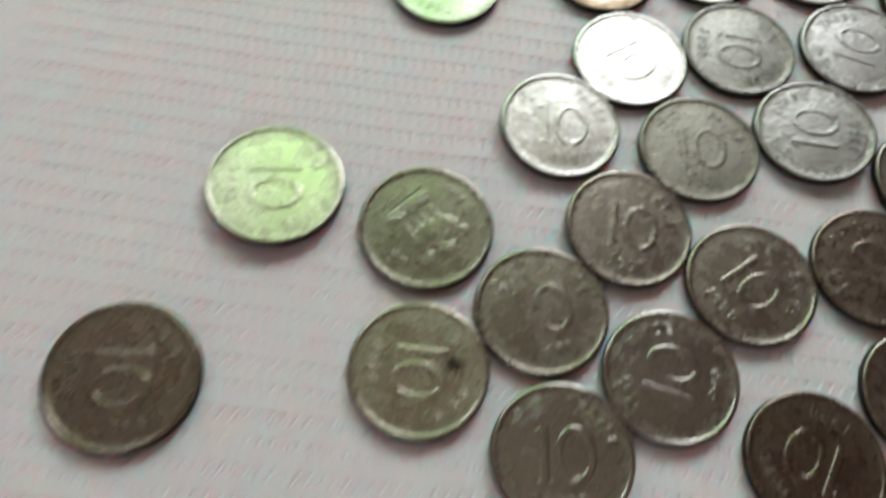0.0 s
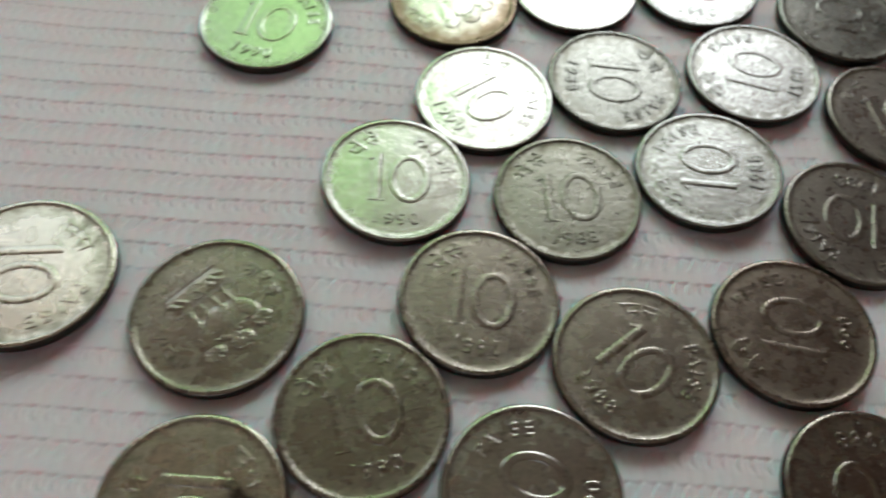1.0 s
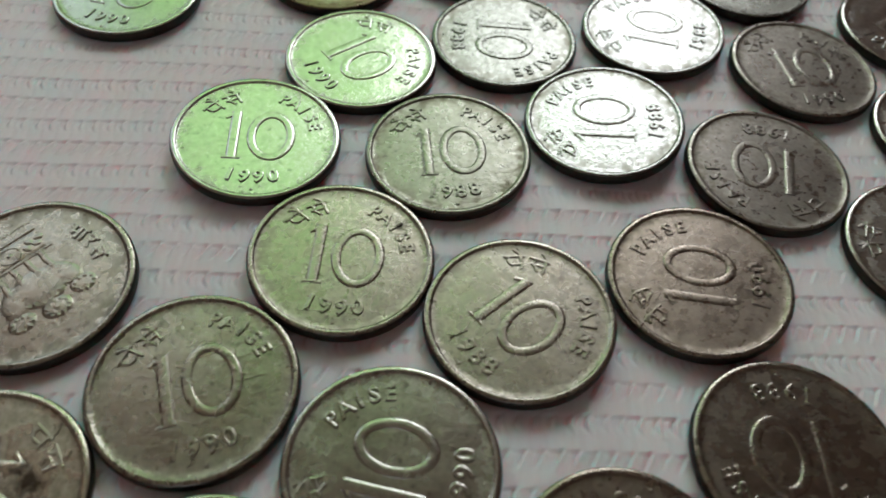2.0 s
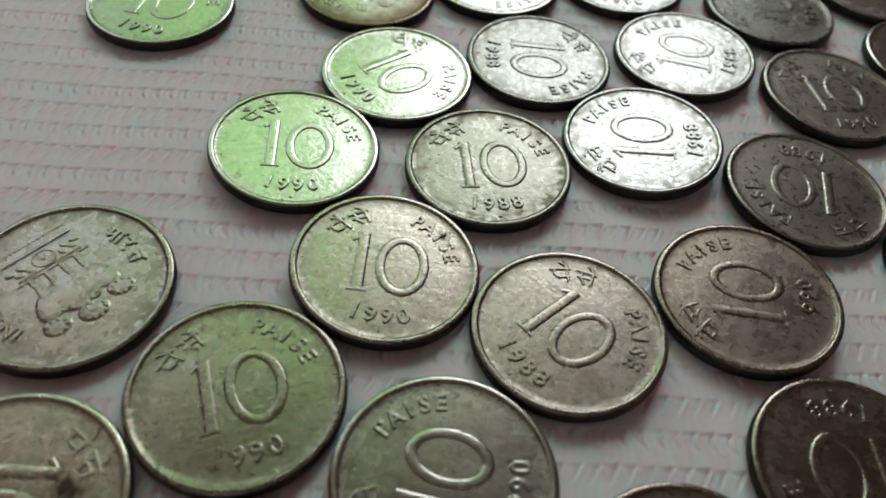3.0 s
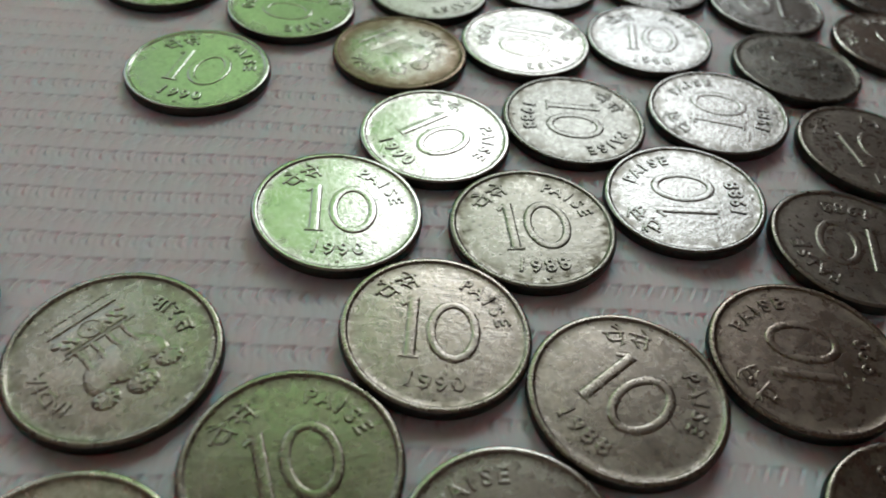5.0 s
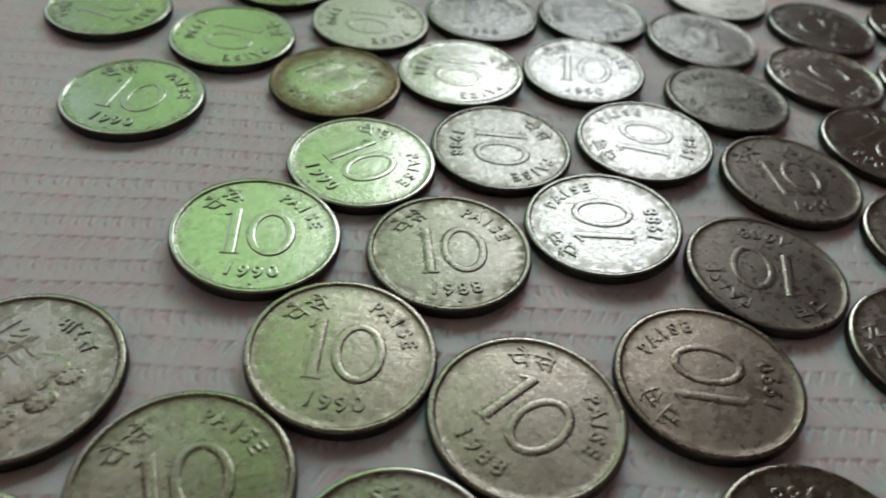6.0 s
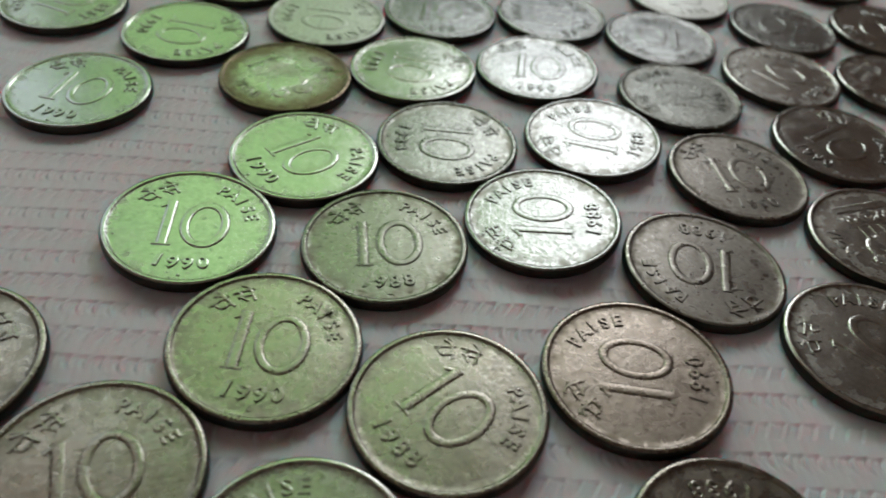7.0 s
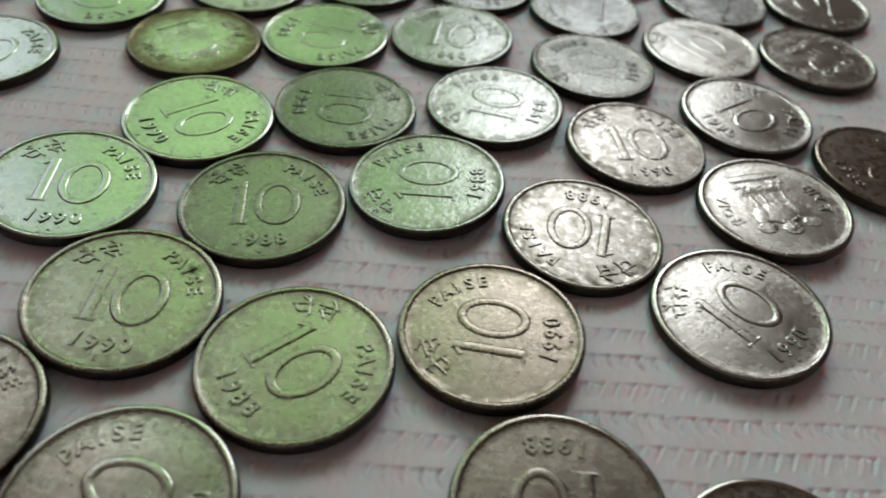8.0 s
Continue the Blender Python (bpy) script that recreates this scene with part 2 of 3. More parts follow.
def boxes(*sizes, bevel=0.0):
    bm = bmesh.new()
    for s in sizes:
        box_into(bm, *s)
    if bevel:
        bmesh.ops.bevel(bm, geom=list(bm.edges), offset=bevel, segments=2, affect="EDGES", profile=0.7)
    return bm


def structure(name, bm, mat, label, category):
    return tagged(new(name, finish(name, bm, mat)), label, category, kind="structure")


# ---- the room ----
X0, X1, Y0, Y1, H, W = ROOM_X0, ROOM_X1, ROOM_Y0, WINDOW_Y, ROOM_H, THICK
structure("floor", boxes((X0 - W, X1 + W, Y0 - W, Y1 + W, -0.12, 0.0)), floor_tile, "brownish stone floor of the room", "floor")
structure("ceiling", boxes((X0 - W, X1 + W, Y0 - W, Y1 + W, H, H + 0.12)), ceiling_paint, "cream painted ceiling of the room", "ceiling")
structure("wall_north", boxes((X0, WIN_X0, Y1, Y1 + W, 0, H), (WIN_X1, X1, Y1, Y1 + W, 0, H),
                              (WIN_X0, WIN_X1, Y1, Y1 + W, 0, WIN_Z0), (WIN_X0, WIN_X1, Y1, Y1 + W, WIN_Z1, H)),
          plaster, "warm brown plaster wall with a window opening", "wall")
structure("wall_south", boxes((X0, DOOR_X - DOOR_W / 2, Y0 - W, Y0, 0, H), (DOOR_X + DOOR_W / 2, X1, Y0 - W, Y0, 0, H),
                              (DOOR_X - DOOR_W / 2, DOOR_X + DOOR_W / 2, Y0 - W, Y0, DOOR_H, H)),
          plaster, "warm brown plaster wall with an added, unseen doorway for fill", "wall")
structure("wall_west", boxes((X0 - W, X0, Y0 - W, Y1 + W, 0, H)), plaster, "warm brown plaster side wall", "wall")
structure("wall_east", boxes((X1, X1 + W, Y0 - W, Y1 + W, 0, H)), plaster, "warm brown plaster side wall", "wall")

SASH = 1.278      # below this the glass is frosted
MULLION, CASEMENT = -0.53, -0.99
TRANSOM = 2.32    # above this the casements stand open to light the added blind
window = tagged(new("window_1"), "painted window with frosted lower pane, daylight behind", "window", kind="structure")
FY0, FY1 = Y1 + 0.05, Y1 + 0.10
part("window_frame", boxes((WIN_X0, WIN_X1, FY0, FY1, WIN_Z0, WIN_Z0 + 0.025), (WIN_X0, WIN_X1, FY0, FY1, WIN_Z1 - 0.025, WIN_Z1),
                           (WIN_X0, WIN_X0 + 0.025, FY0, FY1, WIN_Z0 + 0.025, WIN_Z1 - 0.025),
                           (WIN_X1 - 0.012, WIN_X1, FY0, FY1, WIN_Z0 + 0.025, WIN_Z1 - 0.025),
                           (MULLION - 0.012, MULLION + 0.012, FY0, FY1, WIN_Z0 + 0.025, WIN_Z1 - 0.025),
                           (CASEMENT - 0.012, CASEMENT + 0.012, FY0, FY1, WIN_Z0 + 0.025, WIN_Z1 - 0.025),
                           (WIN_X0 + 0.025, CASEMENT - 0.012, FY0, FY1, TRANSOM - 0.010, TRANSOM + 0.010),
                           (CASEMENT + 0.012, MULLION - 0.012, FY0, FY1, TRANSOM - 0.010, TRANSOM + 0.010),
                           (MULLION + 0.012, WIN_X1 - 0.012, FY0, FY1, SASH - 0.010, SASH + 0.010)), frame_paint, window)


def pane(x0, x1, z0, z1, glass):
    bm = bmesh.new()
    bm.faces.new([bm.verts.new(p) for p in ((x0, Y1 + 0.075, z0), (x1, Y1 + 0.075, z0), (x1, Y1 + 0.075, z1), (x0, Y1 + 0.075, z1))])
    part("pane", bm, glass, window, "frosted grey glass pane")


pane(-0.25, WIN_X1 - 0.012, WIN_Z0 + 0.025, SASH - 0.010, frosted)
pane(WIN_X0 + 0.025, CASEMENT - 0.012, WIN_Z0 + 0.025, TRANSOM - 0.010, frosted_bright)
pane(CASEMENT + 0.012, MULLION - 0.012, WIN_Z0 + 0.025, TRANSOM - 0.010, frosted_bright)


def cloth(name, mat, x0, x1, z0, z1, y, fold, waves):
    bm = bmesh.new()
    n = 90
    cols = []
    for i in range(n + 1):
        u = i / n
        d = fold * math.sin(u * waves) + fold * 0.5 * math.sin(u * waves * 2.26 + 1)
        cols.append([bm.verts.new((x0 + (x1 - x0) * u, y + d, z)) for z in (z0, z1)])
    for a, b in zip(cols, cols[1:]):
        bm.faces.new((a[0], b[0], b[1], a[1]))
    return new(name, finish(name, bm, mat, True))


tagged(cloth("green_curtain", curtain_cloth, MULLION - 0.06, -0.047, WIN_Z0 - 0.05, WIN_Z1 + 0.06, Y1 - 0.035, 0.010, 48),
       "thin green curtain drawn half across the window", "curtain")
# unseen valance added to block green light from the curtain's top
tagged(cloth("curtain_valance", blocking_cloth, -0.70, -0.06, 2.25, WIN_Z1 + 0.09, Y1 - 0.075, 0.008, 40),
       "added unseen beige valance blocking light above the green curtain", "valance")
# unseen blinds, added so the coins reflect cream and beige light
tagged(cloth("roller_blind", bright_blind_cloth, WIN_X0 - 0.01, -0.72, 2.30, WIN_Z1 + 0.02, Y1 - 0.010, 0.001, 9),
       "added cream blind over the casement, unseen, for cream reflections", "blind")
tagged(cloth("roller_blind", blind_cloth, -0.09, WIN_X1 + 0.01, 1.72, WIN_Z1 + 0.02, Y1 - 0.010, 0.001, 9),
       "added cream blind over the window, unseen, for beige reflections", "blind")
rail = bmesh.new()
bmesh.ops.create_cone(rail, cap_ends=True, segments=16, radius1=0.009, radius2=0.009, depth=1.90,
                      matrix=pose(-0.53, Y1 - 0.035, WIN_Z1 + 0.068, 0, 90, 0))
tagged(new("curtain_rail", finish("curtain_rail", rail, frame_paint, True)), "thin painted curtain rail over the window", "curtain rail")

# ---- the table ----
table = tagged(new("table"), "dark brown wooden table under a woven mat", "table")
part("tabletop", boxes((-0.62, 0.66, -0.42, 0.50, TABLE - 0.03, TABLE), bevel=0.004), wood, table)
for lx in (-0.56, 0.56):
    for ly in (-0.36, 0.40):
        part("leg", boxes((lx, lx + 0.05, ly, ly + 0.05, 0.0, TABLE - 0.03), bevel=0.003), wood, table)


# ---- the woven mat ----
def weave_height(x, y):
    """Relief of the weave in millimetres at x, y in millimetres: rows of slanting strands that tuck under each other."""
    a = radians(5.0)
    u, v = x * math.cos(a) + y * math.sin(a), -x * math.sin(a) + y * math.cos(a)
    u = u + 0.25 * np.sin(v * 0.11) + 0.12 * np.sin(v * 0.37 + u * 0.05)
    v = v + 0.22 * np.sin(u * 0.083) + 0.10 * np.sin(u * 0.31 + 1.0)
    col, row = 1.36, 2.95
    r = v / row
    k = np.floor(r + 0.5)                      # nearest tuck line
    even = k % 2 == 0

    def chance(i, j, seed):
        q = np.sin(i * 12.9898 + j * 78.233 + seed) * 43758.5453
        return q - np.floor(q)

    # along each line the strands tuck under one by one: a scalloped edge, a step down towards the front
    c = u / col + 0.37 * k
    n = np.floor(c)
    fu = c - n
    own = chance(n, k, 0.0)
    scallop = np.where(even, 0.20 * fu ** 3, 0.10 - 0.20 * (1 - fu) ** 2) + 0.08 * (own - 0.5)
    g = (r - k) * row - scallop                # millimetres past the edge
    past = np.where(g > 0, g, row + g) / row   # 0 just past it, 1 just before the next
    h = (0.045 + 0.04 * own) * (1 - past) * (1 - np.exp(-(np.maximum(g, 0) / 0.10) ** 2) * (g > 0))
    groove = np.exp(-(g / 0.13) ** 2)
    h -= (0.02 + 0.06 * own) * groove
    # a fold runs down from every tuck: slanting on the even lines, curling on the odd ones
    d = -g
    du = (fu - 0.80) * col - np.where(even, -0.55 * d, -0.30 + 0.60 * (d - 0.65) ** 2) + 0.12 * (chance(n, k, 3.1) - 0.5)
    du = du - col * np.round(du / col)
    reach = np.clip((d + 0.1) / 0.15, 0, 1) * np.exp(-(np.maximum(d, 0) / (1.05 + 0.35 * own)) ** 4)
    h -= (0.18 + 0.12 * own) * np.exp(-(du / 0.13) ** 2) * reach
    h += (0.12 + 0.08 * own) * np.exp(-((du - 0.30) / 0.16) ** 2) * reach
    # the strands between are softly rounded and not quite even
    cell = np.floor(r)
    fs = u / col + 0.37 * cell + np.where(cell % 2 == 0, 0.3, -0.2) * (r - cell)
    ns = np.floor(fs)
    fs = fs - ns
    h += 0.035 * (1 - (2 * fs - 1) ** 4) + 0.03 * (chance(ns, cell, 7.7) - 0.5)
    h += 0.05 * np.sin(x * 0.06 + 1.3) * np.sin(y * 0.045)
    return np.minimum(h - 0.17, 0.1)


def woven_mat():
    gx0, gx1, gy0, gy1, step = -94.0, 92.0, -62.0, 90.0, 0.160
    nx, ny = int((gx1 - gx0) / step) + 1, int((gy1 - gy0) / step) + 1
    xs, ys = np.linspace(gx0, gx1, nx), np.linspace(gy0, gy1, ny)
    gx, gy = np.meshgrid(xs, ys)
    edge = np.minimum.reduce([gx - gx0, gx1 - gx, gy - gy0, gy1 - gy])
    h = weave_height(gx, gy) * np.clip(edge / 3.0, 0, 1) - 0.12 * (1 - np.clip(edge / 3.0, 0, 1))
    top = np.stack([gx, gy, h], -1).reshape(-1, 3)
    # the plain rest of the sheet, and its underside
    ox0, ox1, oy0, oy1 = -300.0, 330.0, -230.0, 290.0
    outer = np.array([(ox0, oy0, -0.12), (ox1, oy0, -0.12), (ox1, oy1, -0.12), (ox0, oy1, -0.12),
                      (ox0, oy0, -1.6), (ox1, oy0, -1.6), (ox1, oy1, -1.6), (ox0, oy1, -1.6)])
    base = nx * ny
    co = np.concatenate([top, outer]) * MM
    i, j = np.meshgrid(np.arange(nx - 1), np.arange(ny - 1))
    a = (j * nx + i).ravel()
    quads = np.stack([a, a + 1, a + 1 + nx, a + nx], 1)
    c00, c10, c11, c01 = 0, nx - 1, nx * ny - 1, nx * (ny - 1)
    o = base
    # the outer ring meets the fine grid along its four sides
    south = list(range(c00, c10 + 1))
    east = list(range(c10, c11 + 1, nx))
    north = list(range(c11, c01 - 1, -1))
    west = list(range(c01, c00 - 1, -nx))
    rings = [[o, o + 1] + south[::-1], [o + 1, o + 2] + east[::-1], [o + 2, o + 3] + north[::-1], [o + 3, o] + west[::-1]]
    under = [[o + 7, o + 6, o + 5, o + 4], [o, o + 4, o + 5, o + 1], [o + 1, o + 5, o + 6, o + 2], [o + 2, o + 6, o + 7, o + 3], [o + 3, o + 7, o + 4, o]]
    loops = np.concatenate([quads.ravel()] + [np.array(p) for p in rings + under])
    sizes = [4] * len(quads) + [len(p) for p in rings + under]
    starts = np.concatenate([[0], np.cumsum(sizes)[:-1]])
    me = bpy.data.meshes.new("woven_mat")
    me.vertices.add(len(co))
    me.vertices.foreach_set("co", co.ravel().astype(np.float32))
    me.loops.add(len(loops))
    me.loops.foreach_set("vertex_index", loops.astype(np.int32))
    me.polygons.add(len(sizes))
    me.polygons.foreach_set("loop_start", starts.astype(np.int32))
    me.polygons.foreach_set("use_smooth", np.array([True] * len(quads) + [False] * 9))
    me.update(calc_edges=True)
    me.validate()
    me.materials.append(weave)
    ob = new("woven_mat", me)
    ob.location = (0, 0, MAT_TOP)
    return tagged(ob, "white woven plastic mat, reddish within, with shade-darkened grooves, on the table", "mat")


woven_mat()


# ---- the coins ----
def lathe(profile, segs=96):
    """A closed body of revolution about z; profile: (radius, height) from the top's middle to the bottom's, in millimetres."""
    bm = bmesh.new()
    rings = []
    for r, z in profile:
        if r == 0:
            rings.append([bm.verts.new((0, 0, z * MM))])
        else:
            rings.append([bm.verts.new((r * MM * math.cos(2 * math.pi * i / segs), r * MM * math.sin(2 * math.pi * i / segs), z * MM)) for i in range(segs)])
    for a, b in zip(rings, rings[1:]):
        for i in range(segs):
            j = (i + 1) % segs
            if len(a) == 1:
                bm.faces.new((a[0], b[i], b[j]))
            elif len(b) == 1:
                bm.faces.new((a[i], b[0], a[j]))
            else:
                bm.faces.new((a[i], b[i], b[j], a[j]))
    return bm


FIELD = COIN_T - 0.15     # the field lies below the rim
BODY = [(0, FIELD + 0.02), (2.5, FIELD + 0.017), (5.0, FIELD + 0.006), (6.8, FIELD), (7.28, FIELD + 0.004), (7.36, FIELD + 0.02), (7.43, FIELD + 0.09), (7.50, COIN_T - 0.012),
        (7.58, COIN_T), (7.72, COIN_T - 0.004), (7.85, COIN_T - 0.03), (7.94, COIN_T - 0.09), (7.985, COIN_T - 0.18), (8.02, COIN_T - 0.3), (8.04, COIN_T - 0.46),
        (8.02, 0.38), (7.93, 0.20), (7.78, 0.06), (7.6, 0.0), (7.4, 0.0), (7.2, 0.12), (0, 0.14)]
GLYPHS = {}


def glyph(ch):
    """One character as raised metal, one unit high, 1 unit = its size."""
    if ch not in GLYPHS:
        cu = bpy.data.curves.new("glyph", "FONT")
        cu.body, cu.resolution_u, cu.extrude, cu.bevel_depth, cu.bevel_resolution, cu.offset = ch, 3, 0.02, 0.036, 1, 0.002
        cu.align_x = "CENTER"
        ob = bpy.data.objects.new("glyph", cu)
        scene.collection.objects.link(ob)
        bpy.context.view_layer.update()
        me = bpy.data.meshes.new_from_object(ob.evaluated_get(bpy.context.evaluated_depsgraph_get()))
        co = np.empty(len(me.vertices) * 3, np.float32)
        me.vertices.foreach_get("co", co)
        GLYPHS[ch] = (co.reshape(-1, 3).copy(), [tuple(p.vertices) for p in me.polygons])
        bpy.data.objects.remove(ob)
        bpy.data.curves.remove(cu)
        bpy.data.meshes.remove(me)
    return GLYPHS[ch]


def arc_text(bm, words, radius, middle, spread, size, inside=False, wide=1.0, rise=0.0):
    """Characters along an arc round the coin's middle, or round a point above it by rise. middle, spread: degrees; inside: their feet point outwards (at the bottom)."""
    n = len(words)
    for i, ch in enumerate(words):
        f = 0 if n == 1 else i / (n - 1) - 0.5
        ang = radians(middle + (f * spread if inside else -f * spread))
        turn = ang + math.pi / 2 if inside else ang - math.pi / 2
        co, faces = glyph(ch)
        x, y = co[:, 0] * size * wide, (co[:, 1] - 0.35) * size
        z = FIELD + 0.005 + (co[:, 2] + 0.036) * size * 0.72
        px = radius * math.cos(ang) + x * math.cos(turn) - y * math.sin(turn)
        py = rise + radius * math.sin(ang) + x * math.sin(turn) + y * math.cos(turn)
        vs = [bm.verts.new((a * MM, b * MM, c * MM)) for a, b, c in zip(px, py, z)]
        for face in faces:
            try:
                bm.faces.new([vs[k] for k in face])
            except ValueError:
                pass
    return bm


def sweep(bm, path, width, height, closed):
    """A raised stroke with a rounded back along a flat path of millimetres."""
    prof = [(-0.5, -0.3), (-0.49, 0.05), (-0.36, 0.86), (-0.26, 1.0), (0, 1.04), (0.26, 1.0), (0.36, 0.86), (0.49, 0.05), (0.5, -0.3)]
    n, rings = len(path), []
    for i, (x, y) in enumerate(path):
        a, b = (path[i - 1], path[(i + 1) % n]) if closed else (path[max(i - 1, 0)], path[min(i + 1, n - 1)])
        d = Vector((b[0] - a[0], b[1] - a[1])).normalized()
        rings.append([bm.verts.new(((x - d.y * s * width) * MM, (y + d.x * s * width) * MM, (FIELD + h * height) * MM)) for s, h in prof])
    pairs = list(zip(rings, rings[1:])) + ([(rings[-1], rings[0])] if closed else [])
    for a, b in pairs:
        for k in range(len(prof) - 1):
            bm.faces.new((a[k], a[k + 1], b[k + 1], b[k]))
    if not closed:
        bm.faces.new(rings[0])
        bm.faces.new(rings[-1][::-1])


def dome(bm, x, y, rx, ry, h, turn=0.0, segs=14):
    """A low rounded lump."""
    rings = []
    for q, z in ((1.0, -0.2), (0.97, 0.3), (0.82, 0.68), (0.5, 0.93)):
        ring = []
        for i in range(segs):
            t = 2 * math.pi * i / segs
            ex, ey = rx * q * math.cos(t), ry * q * math.sin(t)
            ring.append(bm.verts.new(((x + ex * math.cos(turn) - ey * math.sin(turn)) * MM, (y + ex * math.sin(turn) + ey * math.cos(turn)) * MM, (FIELD + z * h) * MM)))
        rings.append(ring)
    tip = bm.verts.new((x * MM, y * MM, (FIELD + h) * MM))
    for a, b in zip(rings, rings[1:]):
        for i in range(segs):
            bm.faces.new((a[i], a[(i + 1) % segs], b[(i + 1) % segs], b[i]))
    for i in range(segs):
        bm.faces.new((rings[-1][i], rings[-1][(i + 1) % segs], tip))


def numeral_one():
    bm = bmesh.new()
    sweep(bm, [(-2.1, -3.0), (-2.1, -1.0), (-2.1, 1.0), (-2.1, 3.05)], 1.08, 0.100, False)
    sweep(bm, [(-2.1, 2.86), (-2.55, 2.6), (-3.08, 2.2)], 0.50, 0.088, False)
    sweep(bm, [(-2.95, -2.98), (-2.1, -2.98), (-1.25, -2.98)], 0.32, 0.092, False)
    return bm


def numeral_zero():
    bm = bmesh.new()
    n = 56
    sweep(bm, [(1.38 + 1.86 * math.cos(2 * math.pi * i / n), 2.78 * math.sin(2 * math.pi * i / n)) for i in range(n)], 0.90, 0.100, True)
    return bm


def hindi_paise():
    """The word for paise in Devanagari, stroke by stroke, on the arc at the upper left."""
    bar = [(-0.95, 1.3), (0.0, 1.3), (0.95, 1.3)]
    stem = [(0.6, 1.35), (0.6, 0.7), (0.6, 0.0)]
    mark = [(0.6, 1.3), (0.42, 1.72), (0.0, 2.05)]
    pa = [bar, stem, mark, [(0.62, 1.3), (0.66, 1.75), (0.42, 2.2)],
          [(-0.5, 1.3), (-0.56, 0.85), (-0.4, 0.52), (0.0, 0.42), (0.6, 0.5)]]
    sa = [bar, stem, mark, [(-0.5, 1.3), (-0.3, 1.0), (-0.5, 0.72), (-0.72, 0.68)], [(-0.5, 0.72), (-0.2, 0.4), (0.05, 0.02)],
          [(-0.3, 0.66), (0.1, 0.7), (0.6, 0.7)]]
    bm = bmesh.new()
    for letter, ang in ((pa, 142), (sa, 120)):
        a = radians(ang)
        for stroke in letter:
            sweep(bm, [((4.75 + y) * math.cos(a) + x * math.sin(a), (4.75 + y) * math.sin(a) - x * math.cos(a)) for x, y in stroke], 0.32, 0.11, False)
    return bm


def dot():
    bm = bmesh.new()
    dome(bm, 0.15, -6.75, 0.17, 0.17, 0.08, segs=8)
    return bm


def capital():
    """The national emblem as plain lumps: plinth with a wheel, pillar, three heads."""
    bm = bmesh.new()
    for k in range(15):
        dome(bm, -2.1 + 0.3 * k, -4.75, 0.16, 0.13, 0.075, segs=6)
    sweep(bm, [(-2.2, -4.08), (0, -4.08), (2.2, -4.08)], 0.34, 0.13, False)
    sweep(bm, [(-2.0, -3.05), (0, -3.05), (2.0, -3.05)], 1.75, 0.075, False)
    sweep(bm, [(-2.3, -2.15), (0, -2.15), (2.3, -2.15)], 0.26, 0.12, False)
    n = 24
    sweep(bm, [(0.66 * math.cos(2 * math.pi * i / n), -3.08 + 0.62 * math.sin(2 * math.pi * i / n)) for i in range(n)], 0.15, 0.15, True)
    dome(bm, 0, -3.08, 0.2, 0.2, 0.14, segs=8)
    for sx in (-1, 1):
        for k in range(4):
            dome(bm, sx * (1.05 + 0.32 * k), -3.05 + 0.2 * (-1) ** k, 0.27, 0.36, 0.14, 0.5 * k, 9)
    curls = random.Random(8)
    for sx in (-1, 1):
        sweep(bm, [(sx * 1.45, -2.1), (sx * 1.38, -1.3), (sx * 1.5, -0.4)], 0.46, 0.11, False)
        sweep(bm, [(sx * 0.48, -2.1), (sx * 0.46, -1.4), (sx * 0.55, -0.6)], 0.42, 0.11, False)
        dome(bm, sx * 1.55, 0.35, 0.85, 1.35, 0.11, sx * -0.45, 18)
        dome(bm, sx * 2.0, 1.85, 0.85, 0.72, 0.10, segs=16)
        for k in range(9):
            t = 2 * math.pi * k / 9
            dome(bm, sx * 2.05 + 0.58 * math.cos(t), 1.9 + 0.48 * math.sin(t), curls.uniform(0.14, 0.24), curls.uniform(0.12, 0.2), curls.uniform(0.12, 0.17), t, 7)
    dome(bm, 0, 0.35, 1.65, 1.55, 0.13, segs=24)
    for k in range(7):
        dome(bm, -1.2 + 0.4 * k, 1.35 + 0.25 * math.cos(k - 3), 0.24, 0.17, curls.uniform(0.12, 0.16), 0.4 * k, 7)
    dome(bm, 0, 2.3, 0.95, 0.80, 0.12, segs=18)
    for k in range(11):
        t = 2 * math.pi * k / 11
        dome(bm, 0.66 * math.cos(t), 2.35 + 0.55 * math.sin(t), curls.uniform(0.14, 0.25), curls.uniform(0.12, 0.2), curls.uniform(0.13, 0.19), t, 7)
    dome(bm, 0, 2.3, 0.3, 0.24, 0.18, segs=8)
    for v in bm.verts:
        v.co.x *= 1.32
        v.co.y = (v.co.y + 0.6 * MM) * 1.27
        v.co.z = FIELD * MM + (v.co.z - FIELD * MM) * 0.60
    return bm


def share(name, me, parent, label=""):
    ob = new(name, me)
    ob.parent = parent
    if label:
        ob["label"] = label
    return ob


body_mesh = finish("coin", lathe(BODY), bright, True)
body_mesh.materials.append(shaded_edge_steel)
# side faces get the steel whose dark colour includes their shade
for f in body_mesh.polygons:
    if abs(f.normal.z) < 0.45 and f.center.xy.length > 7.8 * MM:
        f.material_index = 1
one_mesh = finish("numeral_one", numeral_one(), bright, True)
zero_mesh = finish("numeral_zero", numeral_zero(), bright, True)
paise_mesh = finish("lettering", arc_text(bmesh.new(), "PAISE", 5.7, 41, 50, 1.85, wide=0.95), bright)
hindi_mesh = finish("lettering", hindi_paise(), bright, True)
year_meshes = {y: finish("year", arc_text(bmesh.new(), y, 9.2, -90, 24.5, 2.05, inside=True, wide=1.0, rise=4.0), bright) for y in ("1988", "1990")}
dot_mesh = finish("mint_mark", dot(), bright, True)
emblem_mesh = finish("emblem", capital(), bright, True)
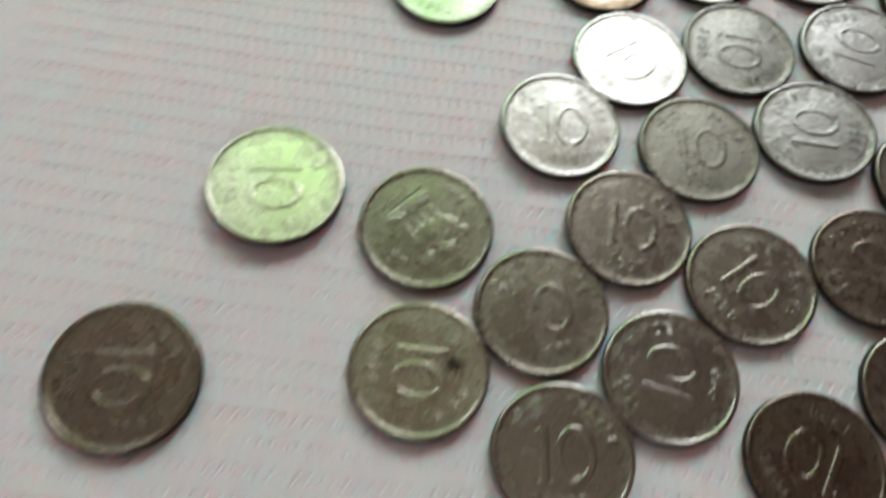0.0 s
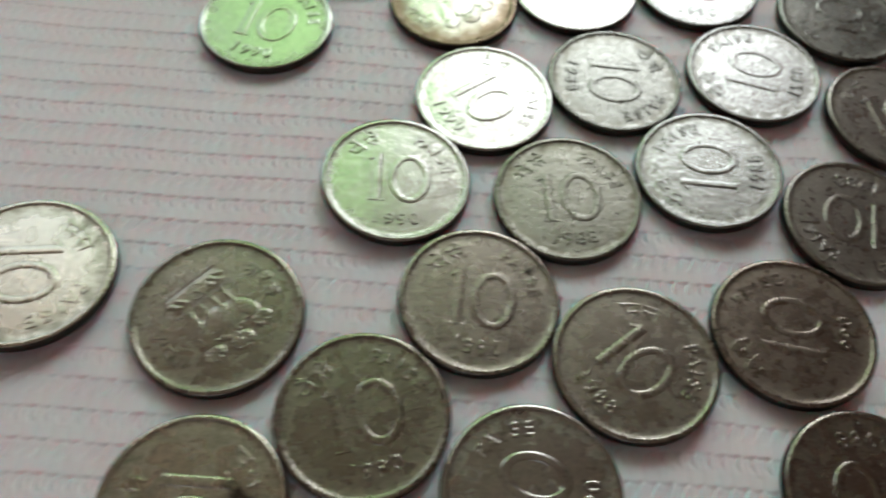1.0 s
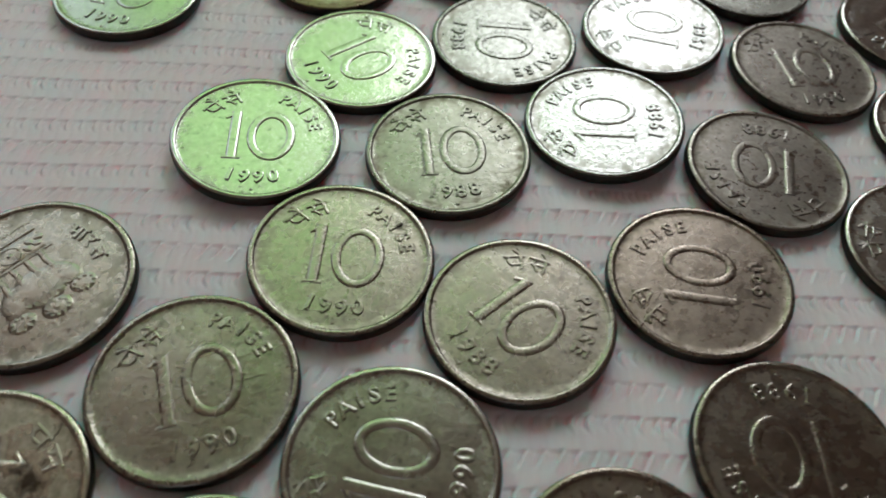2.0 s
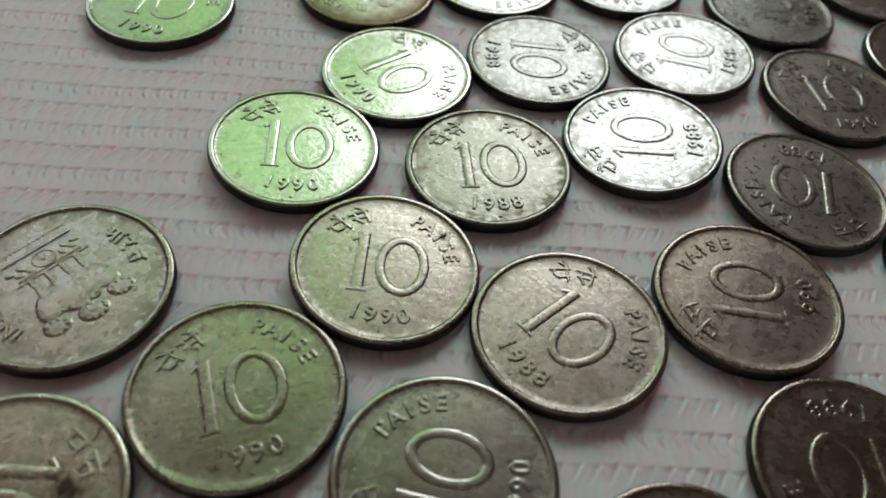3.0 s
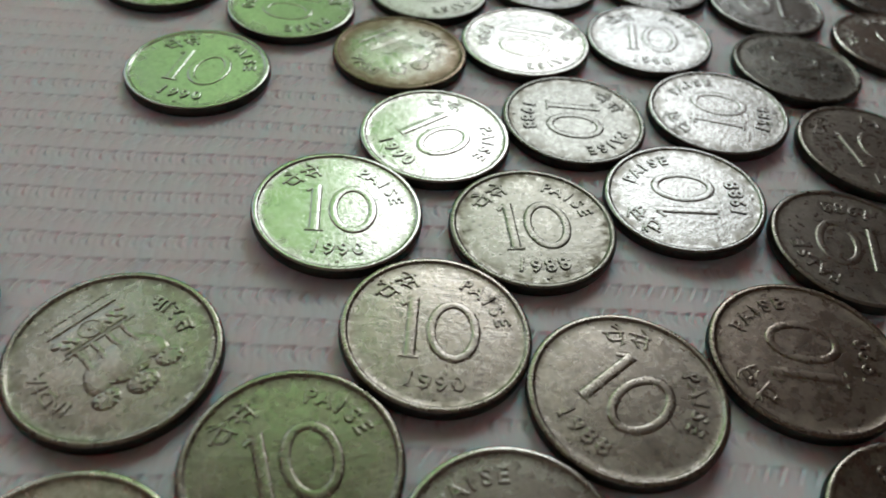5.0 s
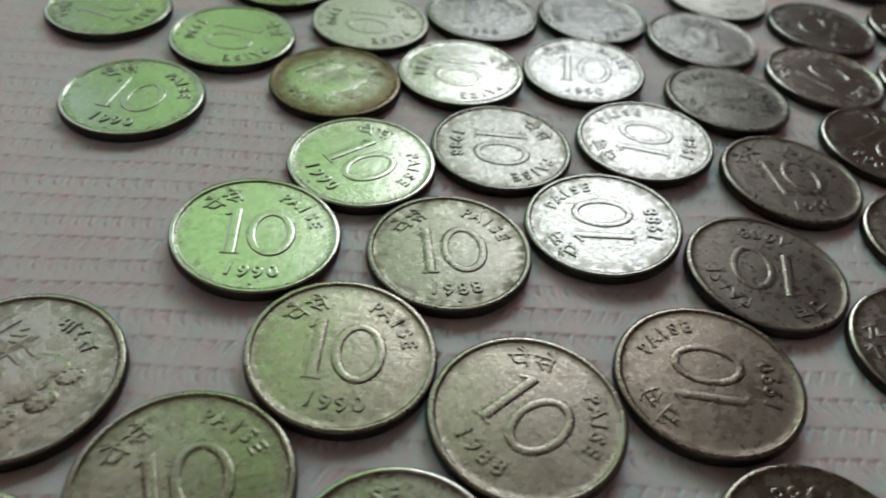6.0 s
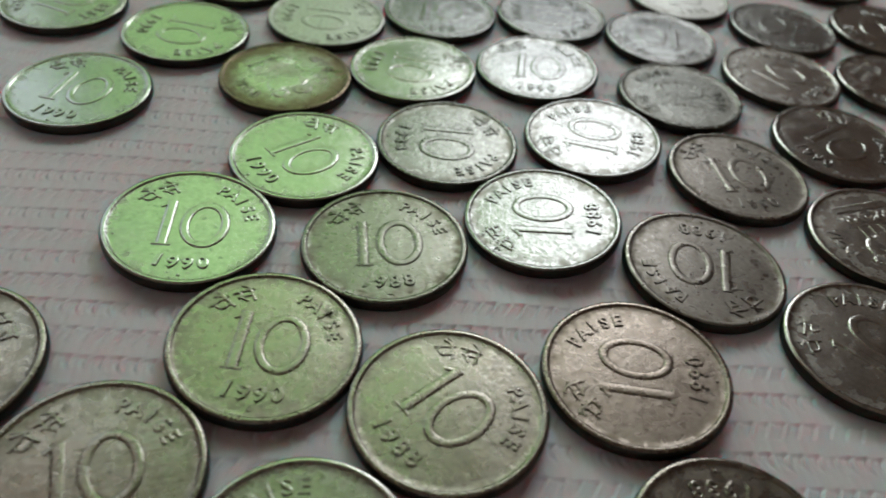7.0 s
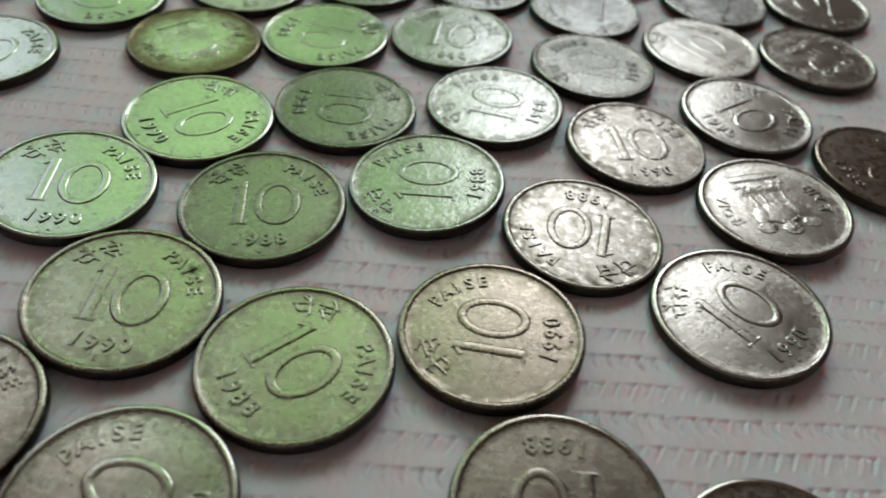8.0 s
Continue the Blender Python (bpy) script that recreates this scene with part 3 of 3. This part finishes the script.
bharat_mesh = finish("lettering", arc_text(bmesh.new(), ["भा", "र", "त"], 5.4, 180, 33, 1.9), bright)
india_mesh = finish("lettering", arc_text(bmesh.new(), "INDIA", 5.5, 0, 40, 1.6), bright)

FINISHES = {
    bright.name: "bright silvery steel", clean.name: "grey steel", frosty.name: "frosty pale steel", pale.name: "pale shiny steel", warm.name: "warm grey steel", worn.name: "dull worn steel", dull.name: "dark dull steel",
    mottled.name: "mottled stained steel", brown.name: "browned dark steel", stained.name: "rust-stained brown steel",
    warm_spotted.name: "dark-spotted warm grey steel", bright_spotted.name: "dark-stained bright steel",
    matte.name: "pale matte steel", cream.name: "creamy pale steel", smudged.name: "dark-smudged grey steel",
}


def place_coin(face, x, y, turn, mat, lean=(0.0, 0.0), size=1.0):
    """A coin at x, y millimetres, turned on the mat, leaning by a degree or two on the weave."""
    ob = new("coin", body_mesh)
    if face == "emblem":
        side = " coin with emblem side up on woven mat"
        share("emblem", emblem_mesh, ob)
        share("lettering", bharat_mesh, ob)
        share("lettering", india_mesh, ob)
    else:
        side = " ten paise coin dated " + face + " on woven mat"
        share("numeral_one", one_mesh, ob)
        share("numeral_zero", zero_mesh, ob)
        share("lettering", paise_mesh, ob)
        share("lettering", hindi_mesh, ob)
        share("year", year_meshes[face], ob)
        share("mint_mark", dot_mesh, ob)
    for o in (ob, *ob.children):
        o.material_slots[0].link = "OBJECT"
        o.material_slots[0].material = mat
    rise = COIN_R * MM * math.sin(radians(max(abs(lean[0]), abs(lean[1])))) * 0.6
    ob.matrix_world = pose(x * MM, y * MM, MAT_TOP - 0.00006 + rise, lean[0], lean[1], 0) @ pose(0, 0, 0, 0, 0, turn) @ Matrix.Diagonal((size, size, 1, 1))
    return tagged(ob, FINISHES[mat.name] + side, "coin", "coins on the mat")


place_coin("1988", 64.61, 79.61, 75, clean)
place_coin("1988", 37.66, 65.53, 20, matte)
place_coin("1990", 69.19, 62.03, 172, bright, lean=(1.6, 0.0))
place_coin("1990", 52.73, 58.73, 158, pale)
place_coin("1988", 17.12, 53.47, -85, pale)
place_coin("1988", -28.44, 52.99, -100, clean)
place_coin("1988", 32.96, 50.37, 176, pale)
place_coin("1990", 0.96, 50.01, 1, pale)
place_coin("emblem", 65.21, 45.03, -133, clean)
place_coin("1990", -14.30, 43.91, -91, matte)
place_coin("1988", 48.78, 43.43, 44, clean)
place_coin("1988", -48.80, 39.29, 72, clean)
place_coin("1990", 14.95, 37.18, -2, pale, lean=(1.0, -2.8))
place_coin("1990", -31.12, 35.53, -97, bright)
place_coin("1988", 33.49, 34.68, 85, dull, lean=(-0.9, 0.0))
place_coin("1988", -1.01, 33.16, -99, bright_spotted, lean=(0.0, -1.6))
place_coin("1990", 52.18, 28.06, -50, bright, lean=(0.6, -0.3))
place_coin("emblem", -16.18, 27.69, -134, stained)
place_coin("1988", 21.42, 22.47, 78, frosty, lean=(0.3, -3.2))
place_coin("1988", 66.97, 20.65, -66, brown)
place_coin("1990", -38.16, 19.51, -6, bright)
place_coin("1990", 37.81, 18.57, 14, mottled, lean=(0.0, 1.2))
place_coin("1988", 4.57, 18.07, -88, dull, lean=(0.5, -0.6))
place_coin("1990", -10.51, 12.41, -47, bright, lean=(0.0, 0.4))
place_coin("emblem", 51.97, 10.46, -160, clean, lean=(0.0, -3.4))
place_coin("1988", 15.34, 6.40, 90, frosty, lean=(0.3, -5.2))
place_coin("1988", 31.29, 2.39, 172, mottled, lean=(0.0, 1.1))
place_coin("1988", 0.00, -0.00, 11, worn, lean=(0.5, -1.0))
place_coin("1990", -18.56, -1.00, 8, bright, lean=(0.0, 3.4))
place_coin("1990", 45.45, -5.70, 45, clean, lean=(0.0, -3.8))
place_coin("1990", 23.08, -12.09, 86, brown, lean=(0.0, -3.1))
place_coin("1990", -8.03, -13.88, 2, warm_spotted, lean=(0.0, 2.6))
place_coin("1988", 7.58, -17.94, -45, warm, lean=(0.0, -2.0))
place_coin("1990", -51.93, -18.32, -76, cream, lean=(-3.6, 1.2), size=1.06)
place_coin("emblem", -32.58, -19.61, -126, warm, lean=(0.8, 0.0), size=1.03)
place_coin("1990", -17.02, -27.10, 23, warm)
place_coin("1988", 28.93, -27.42, -176, warm)
place_coin("1988", 44.50, -30.55, 150, clean)
place_coin("1990", -1.23, -31.67, 83, clean)
place_coin("1988", -29.61, -37.21, -85, smudged)
place_coin("1988", 15.57, -37.86, 162, brown)
place_coin("1990", -12.26, -43.07, 10, clean)
place_coin("1988", -61.14, -45.03, -79, brown, size=1.07)
